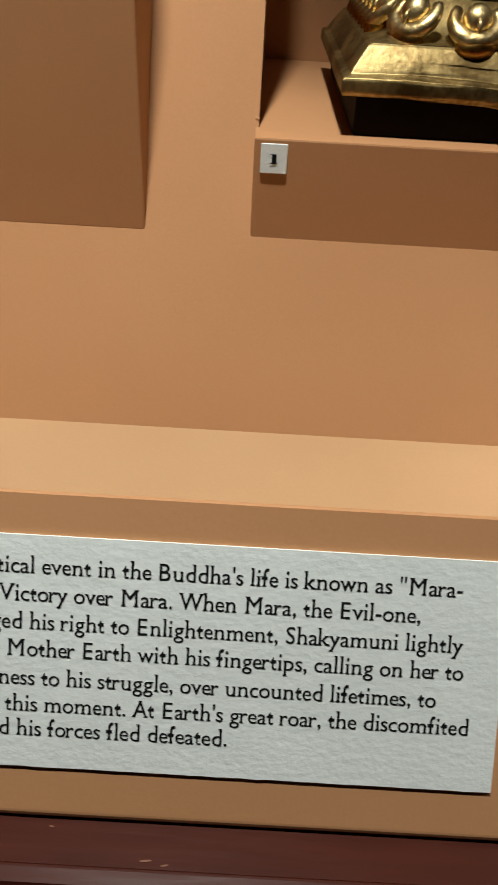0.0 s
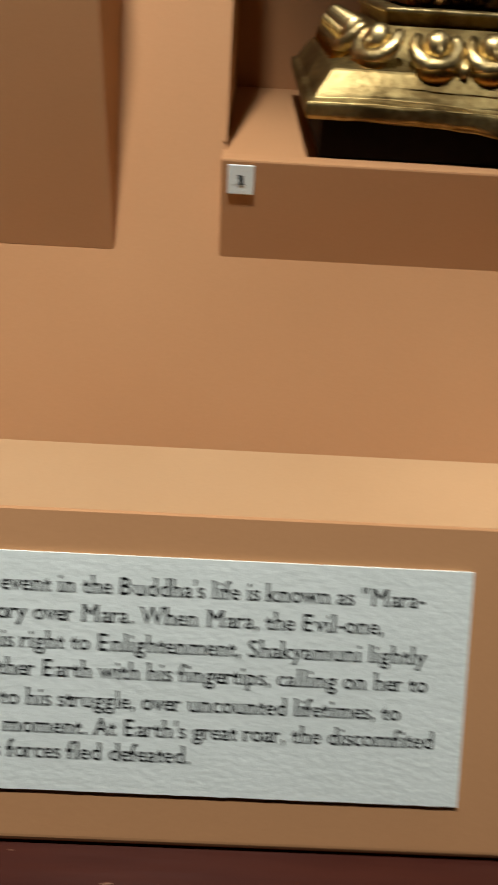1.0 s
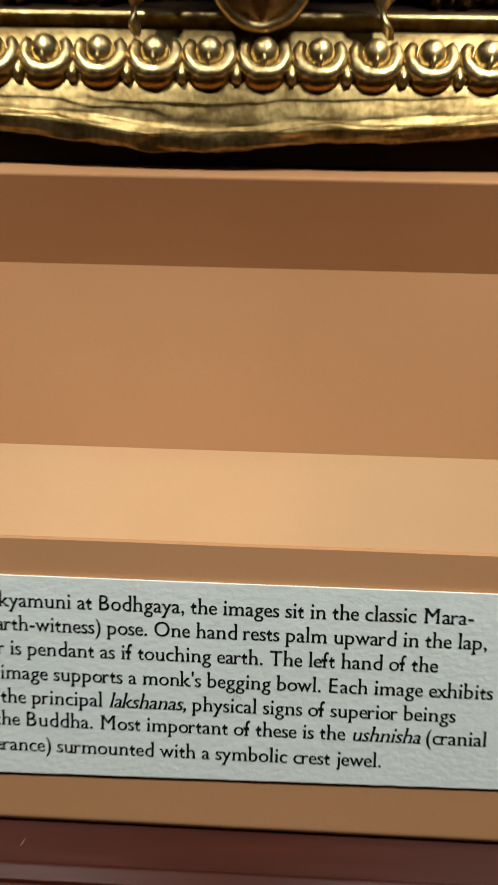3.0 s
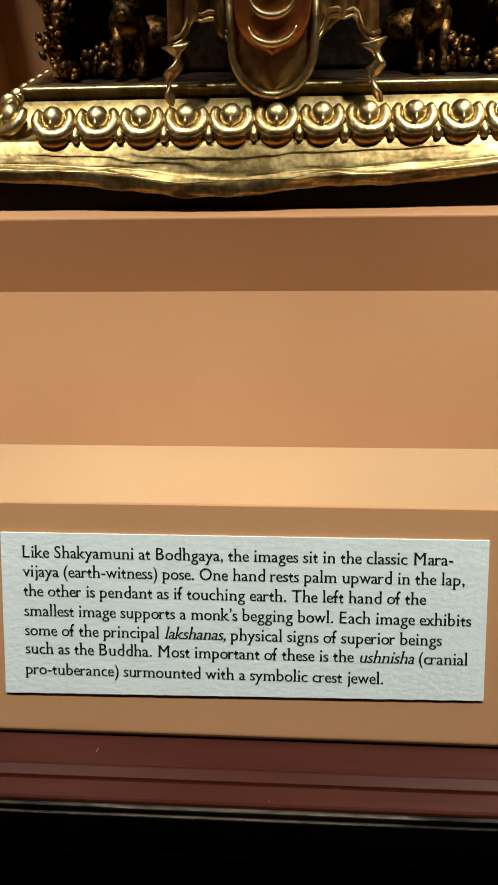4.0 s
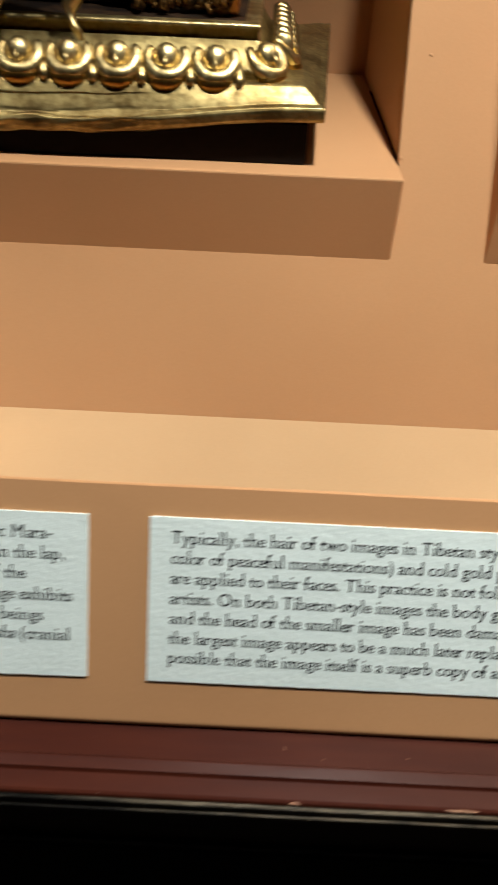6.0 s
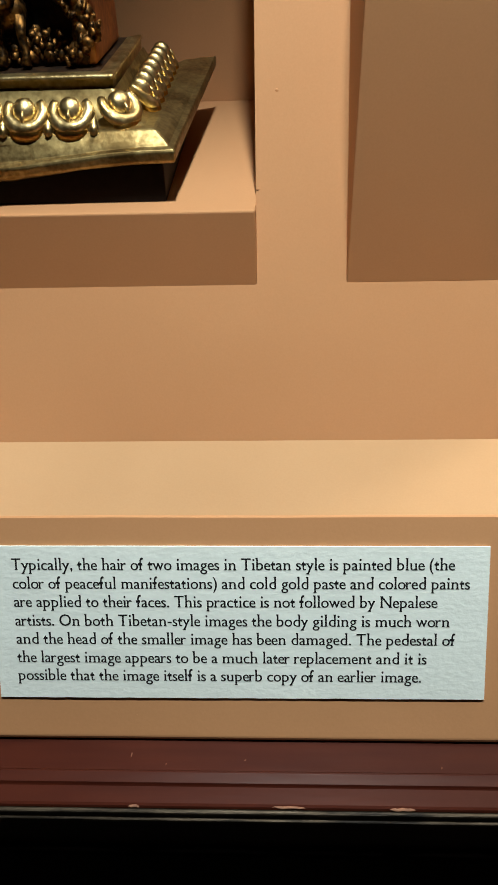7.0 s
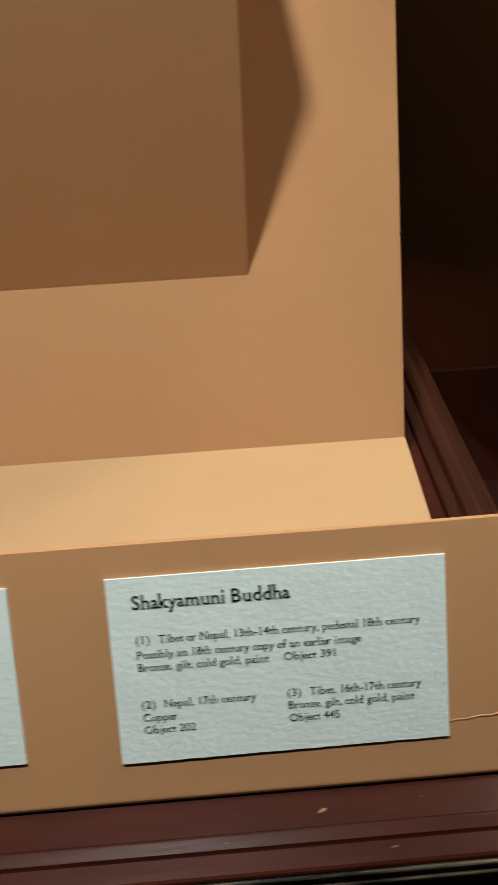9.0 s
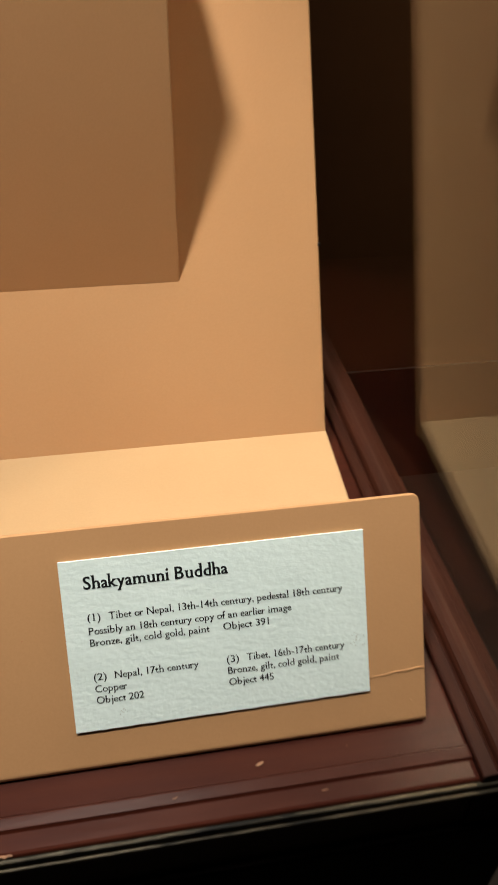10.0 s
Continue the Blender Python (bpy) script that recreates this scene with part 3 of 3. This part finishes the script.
skirt([(0.0290, 1.2010, 1), (0.0340, 1.1992, 1), (0.0364, 1.1996, 1), (0.0374, 1.2010, 1), (0.0374, 1.2058, 1), (0.0368, 1.2070, 1), (0.0348, 1.2078, 0.95), (0.0336, 1.2084, 0.92),
       (0.0328, 1.2098, 0.85), (0.0310, 1.2125, 0.70), (0.0292, 1.2150, 0.52), (0.0274, 1.2175, 0.36), (0.0264, 1.2188, 0.28), (0.0250, 1.2198, 0.22), (0.0220, 1.2206, 0.1), (0.0160, 1.2216, 0)],
      "skirt", GOLD_LIP, "dented gilt skirt with a drooping rolled lip", 0.0022, 0.0080)
skirt([(0.0250, 1.2200, 0), (0.0120, 1.2235, 0), (0.0050, 1.2300, 0), (0.0015, 1.2365, 0)], "petal_bed", GOLD_LIP, "gilt slope behind the petals, darker than their gilding")
skirt([(-0.0010, 1.2335, 0), (0.0004, 1.2343, 0), (0.0006, 1.2405, 0), (0.0016, 1.2415, 0), (0.0018, 1.2431, 0), (0.0008, 1.2441, 0), (-0.007, 1.2441, 0), (-0.008, 1.2405, 0)], "top_rail", GOLD, "narrow gilt rail above the petals")
part("deck_plate", box(CX - HW + 0.0065, CX + HW - 0.0065, FRONT + 0.0065, BACK - 0.002, 1.2345, 1.2431, 0), DARKMETAL, pedestal)


def petal_meshes():
    """Three meshes of one petal, local x along the row, y outwards up the slope's normal, z up the slope."""
    collar = bmesh.new()
    pts, rad = [], []
    for i in range(19):
        a = radians(-216 + 252 * i / 18)
        pts.append((0.0100 * math.cos(a), -0.0030 + 0.0014 * math.sin(a), 0.0030 + 0.0098 * math.sin(a)))
        rad.append(0.0042 * (0.62 + 0.38 * math.sin(math.pi * i / 18) ** 0.8))
    tube(collar, pts, rad, 10, 0.85)
    bead = bmesh.new()
    ball(bead, (0, -0.0040, 0.0036), (0.0066, 0.0060, 0.0068), 18, 12)
    tube(bead, [(0, -0.0092, 0.0010), (0, -0.0086, -0.0022), (0, -0.0064, -0.0052)], [0.0006, 0.0016, 0.0004], 7)
    lobe = bmesh.new()
    ball(lobe, (0, -0.0022, -0.0078), (0.0094, 0.0050, 0.0060), 16, 10)
    drop = bmesh.new()
    tube(drop, [(0, -0.0015, 0.004), (0, -0.0026, -0.002), (0, -0.0034, -0.0066), (0, -0.0026, -0.0098), (0, -0.0015, -0.0108)], [0.0006, 0.0014, 0.0027, 0.0024, 0.0004], 8)
    out = []
    for name, b in (("petal", collar), ("bead", bead), ("lobe", lobe), ("drop", drop)):
        bmesh.ops.recalc_face_normals(b, faces=b.faces)
        for v in b.verts:
            v.co += Vector((0.6, 1, 0.8)) * 0.00055 * noise.noise(v.co * 330)
        me = bpy.data.meshes.new(name)
        b.to_mesh(me)
        b.free()
        me.polygons.foreach_set("use_smooth", [True] * len(me.polygons))
        me.materials.append({"lobe": ORANGE}.get(name, GOLD))
        out.append(me)
    return out


PETAL, BEAD, LOBE, DROP = petal_meshes()


def set_petal(m, with_drop=True):
    p = new("petal", PETAL)
    p.matrix_basis = m
    under(p, pedestal)
    for name, me, label in (("bead", BEAD, "round gilt bead"), ("lobe", LOBE, "orange-gilt lower lobe")):
        o = new(name, me)
        o.matrix_basis = m
        under(o, p)
        tagged(o, label)
    if with_drop:
        o = new("drop", DROP)
        o.matrix_basis = m @ Matrix.Translation((0.01285, 0, 0))
        under(o, p)


PITCH = 0.0257
TILT_PETAL = pose(0, 0, 0, -38, 0, 0)
for k in range(-5, 6):
    set_petal(Matrix.Translation((CX + k * PITCH, FRONT - 0.0185, 1.2252)) @ TILT_PETAL)
for s in (-1, 1):
    set_petal(Matrix.Translation((CX + s * (HW + 0.0050), FRONT - 0.0125, 1.2265)) @ pose(0, 0, 0, 0, 0, s * 45) @ TILT_PETAL, False)
    for k in range(7):
        set_petal(Matrix.Translation((CX + s * (HW + 0.0135), FRONT + 0.012 + k * 0.0172, 1.2275)) @ pose(0, 0, 0, 0, 0, s * 90) @ TILT_PETAL @ Matrix.Diagonal((0.62, 1, 1, 1)), False)

# the throne's body stands back on the pedestal, dark between its pillars
throne = thing("throne", "dark metal throne with gilt foliage and drapery", "throne", at=(CX, 0.55, 1.2441))
TB = 0.532
part("body", box(CX - 0.128, CX + 0.128, TB, BACK - 0.012, 1.2441, 1.46, 0.002), DARKMETAL, throne, "dark recessed throne wall")
for s in (-1, 1):
    part("side_panel", box(CX + s * 0.1335 - 0.0045, CX + s * 0.1335 + 0.0045, 0.511, BACK - 0.012, 1.2441, 1.46, 0.0015), COPPER, throne, "coppery side panel")
rng = random.Random(4)


_lump = bmesh.new()
bmesh.ops.create_uvsphere(_lump, u_segments=7, v_segments=5, radius=1)
_lump.verts.index_update()
LUMP_VERTS, LUMP_FACES = [v.co.copy() for v in _lump.verts], [[v.index for v in f.verts] for f in _lump.faces]
_lump.free()


def foliage(s):
    """Clumps of cast leaves and buds up one corner pillar and along the recess."""
    bm = bmesh.new()
    spots = []
    for i in range(26):
        z = 1.2485 + 0.150 * i / 26
        spots.append((CX + s * (0.1310 + 0.003 * math.sin(z * 210)), 0.5120, z, 0.0068))
    for i in range(230):
        z = 1.2465 + 0.150 * i / 230
        spots.append((CX + s * (0.1315 + 0.005 * math.sin(z * 210) + rng.uniform(-0.007, 0.007)), 0.5065 + rng.uniform(-0.003, 0.006), z, rng.uniform(0.0016, 0.0032)))
    for i in range(90):
        a = rng.uniform(0, math.pi)
        r = rng.uniform(0.002, 0.017)
        spots.append((CX + s * (0.106 - 0.004) + 1.2465 * r * math.cos(a), 0.517 + rng.uniform(-0.005, 0.008), 1.2465 + 0.9 * r * math.sin(a), rng.uniform(0.0018, 0.0034)))
    for i in range(120):
        u = rng.random()
        spots.append((CX + s * (0.127 - 0.048 * u) + rng.uniform(-0.003, 0.003), 0.517 + rng.uniform(-0.005, 0.008), 1.2965 + 0.020 * u + rng.uniform(-0.007, 0.012), rng.uniform(0.0018, 0.0036)))
    for x, y, z, r in spots:
        turn = Euler((rng.uniform(-0.8, 0.8), rng.uniform(-1, 1), rng.uniform(-1, 1))).to_matrix().to_4x4()
        m = Matrix.Translation((x, y, z)) @ turn @ Matrix.Diagonal((r, r * 0.7, r * rng.uniform(0.7, 1.4), 1))
        made = [bm.verts.new(m @ c) for c in LUMP_VERTS]
        for f in LUMP_FACES:
            bm.faces.new([made[i] for i in f])
    for v in bm.verts:
        v.co += Vector((noise.noise(v.co * 500), noise.noise(v.co * 500 + Vector((9, 0, 0))), noise.noise(v.co * 500 + Vector((0, 9, 0))))) * 0.0012
    return bm


for s in (-1, 1):
    part("foliage", foliage(s), FOLIAGE, throne, "tarnished gilt cast foliage, darkened for the recess shade", True)

for s in (-1, 1):
    x = CX + s * 0.089
    bm = bmesh.new()
    ball(bm, (x - s * 0.012, 0.526, 1.2725), (0.018, 0.011, 0.012), 14, 10)
    ball(bm, (x, 0.517, 1.2805), (0.0125, 0.0085, 0.0130), 14, 10)
    ball(bm, (x, 0.5100, 1.2890), (0.0078, 0.0060, 0.0075), 14, 10)
    ball(bm, (x, 0.5045, 1.2867), (0.0050, 0.0040, 0.0036), 12, 8)
    for dx in (-0.0062, 0.0062):
        ball(bm, (x + dx, 0.512, 1.2965), (0.0026, 0.0020, 0.0034), 8, 6)
        tube(bm, [(x + dx * 1.1, 0.515, 1.2775), (x + dx * 1.2, 0.512, 1.2645), (x + dx * 1.2 + 0.001, 0.511, 1.2525), (x + dx * 1.2465, 0.507, 1.2457)], [0.0044, 0.0034, 0.0026, 0.0036], 8)
    for v in bm.verts:
        v.co = Vector((x, 0.515, 1.2441)) + Vector(((v.co.x - x) * 0.92, v.co.y - 0.515, (v.co.z - 1.2441) * 0.78))
    for v in bm.verts:
        v.co += Vector((noise.noise(v.co * 330), noise.noise(v.co * 330 + Vector((5, 0, 0))), noise.noise(v.co * 330 + Vector((0, 5, 0))))) * 0.0016
    tagged(link("lion_figure", bm, FOLIAGE, True), "small tarnished gilt lion figure beside the drapery, darkened for shade", "figurine", "lion figures")

# the cloth that hangs over the throne's edge in front
drapery = thing("drapery", "cast bronze altar cloth hanging in folds", "drapery", at=(CX, 0.47, 1.2476))
CLX = 0.2195


def hanging(outline, y, depth, fold, phase):
    """A sheet between two edges: outline(f) gives left, right for f from the top to the hem."""
    bm = bmesh.new()
    n, m = 40, 26
    rows = []
    for j in range(n + 1):
        l, r, z = outline(j / n)
        rows.append([bm.verts.new((l + (r - l) * i / m, y - depth * math.sin(math.pi * i / m) + fold * math.sin(phase + 5.5 * math.pi * i / m + 2.2 * j / n), z)) for i in range(m + 1)])
    for a, b in zip(rows, rows[1:]):
        for i in range(m):
            bm.faces.new((a[i], a[i + 1], b[i + 1], b[i]))
    back = bmesh.ops.extrude_face_region(bm, geom=list(bm.faces))["geom"]
    for v in back:
        if isinstance(v, bmesh.types.BMVert):
            v.co.y += 0.0022
    return bm


def u_shape(cx, top, low, half):
    def f(t):
        z = top + (low - top) * t
        k = min(1.0, max(0.0, (z - low) / 0.024))
        h = half * math.sqrt(max(0.0, 1 - (1 - k) ** 2)) if k < 1 else half
        return cx - h - 0.00001, cx + h + 0.00001, z
    return f


part("centre_flap", hanging(u_shape(CLX, 1.40, 1.2424, 0.0215), 0.4690, 0.0045, 0.0, 0.0), BRONZE, drapery, "bronze centre flap with a rounded hem", True)
bm = bmesh.new()
pts = [(CLX - 0.0225, 0.4670, 1.30)] + [(CLX + 0.0225 * math.cos(a), 0.4670 - 0.0030 * max(0, -math.sin(a)), 1.2655 + 0.0235 * math.sin(a)) for a in [math.pi + math.pi * i / 20 for i in range(21)]] + [(CLX + 0.0225, 0.4670, 1.30)]
tube(bm, pts, [0.0024] * len(pts), 8)
part("hem_roll", bm, GOLD, drapery, "rolled gilt hem", True)
part("inner_flap", hanging(u_shape(CLX, 1.40, 1.2620, 0.0205), 0.4630, 0.0060, 0.0, 0.0), COPPER, drapery, "coppery inner swag", True)
# Highlights on the copper swag's rounded folds, put in as gold crescents.
for i, (z, w) in enumerate(((1.2700, 0.0125), (1.2830, 0.0115), (1.2960, 0.0105), (1.310, 0.0095), (1.324, 0.009))):
    bm = bmesh.new()
    pts = [(CLX + w * math.cos(a), 0.4572 - 0.0010 * abs(math.sin(a)), z + 0.0065 + 0.0085 * math.sin(a)) for a in [math.pi + math.pi * k / 14 for k in range(15)]]
    tube(bm, pts, [0.0004 + 0.0016 * math.sin(math.pi * k / 14) for k in range(15)], 8)
    part("fold", bm, GOLD, drapery, "swag fold, gold for its crescent highlight", True)
for s in (-1, 1):
    def side(t, s=s):
        z = 1.40 + (1.2685 - 1.40) * t
        inner, outer = CLX + s * 0.0190, CLX + s * (0.050 + 0.0075 * t)
        return (min(inner, outer), max(inner, outer), z)
    bm = hanging(side, 0.4715, 0.0, 0.0034, 0.6 if s > 0 else 2.2)
    for v in bm.verts:
        if v.co.z < 1.302:
            f = (1.302 - v.co.z) / 0.0335
            u = abs(v.co.x - CLX - s * 0.0240) / 0.034
            v.co.z += f * 0.0105 * (math.sin(math.pi * min(1, u * 1.05)) ** 2)
    part("side_fold", bm, BRONZE, drapery, "pleated bronze side fold", True)
    # the wavy hem: two rolled bands one above the other
    path = [(0.0215, 1.2690), (0.0240, 1.2684), (0.0262, 1.2705), (0.0278, 1.2745), (0.0305, 1.2785), (0.0345, 1.2792), (0.0385, 1.2780),
            (0.0425, 1.2790), (0.0455, 1.2770), (0.0475, 1.2725), (0.0500, 1.2690), (0.0535, 1.2672), (0.0575, 1.2676)]
    for k, up in enumerate((0.0, 0.0031)):
        bm = bmesh.new()
        tube(bm, [(CLX + s * u, 0.4716 - 0.0022 * math.sin(i * 1.35 + k * 0.3), z + up) for i, (u, z) in enumerate(path)], [0.0012 + 0.0004 * math.sin(i * 1.7) for i in range(len(path))], 8)
        part("hem_band", bm, GOLD if k == 0 else BRONZE, drapery, "wavy rolled gilt hem", True)
    # the twisted tail that hangs to the petals
    bm = bmesh.new()
    n, sides = 34, 12
    rings = []
    for i in range(n + 1):
        f = i / n
        mid = Vector((CLX + s * (0.0540 + 0.0050 * f) + 0.0016 * math.sin(7 * f), 0.4735 - 0.0075 * f, 1.2670 - 0.0300 * f))
        wide = (0.0074 - 0.0050 * f) * (0.80 + 0.28 * math.cos(15 * f)) + 0.0005 * (1 - f)
        turn = s * 6.5 * f
        ring_verts = []
        for k in range(sides):
            w = 2 * math.pi * k / sides
            a, b = wide * math.cos(w), 0.55 * wide * math.sin(w)
            ring_verts.append(bm.verts.new(mid + Vector((a * math.cos(turn) - b * math.sin(turn), a * math.sin(turn) + b * math.cos(turn), 0.0015 * math.cos(w + turn) * (1 - f)))))
        rings.append(ring_verts)
    for r0, r1 in zip(rings, rings[1:]):
        for k in range(sides):
            bm.faces.new((r0[k], r0[(k + 1) % sides], r1[(k + 1) % sides], r1[k]))
    bm.faces.new(rings[0][::-1])
    bm.faces.new(rings[-1])
    part("twisted_tail", bm, GOLD, drapery, "twisted gilt end of the cloth", True)

# shifted back along the camera's line of sight, so the flap clears the centre bead's light
for ob in list(drapery.children):
    ob.matrix_basis = Matrix.Translation((0, 0.006, -0.0015)) @ ob.matrix_basis
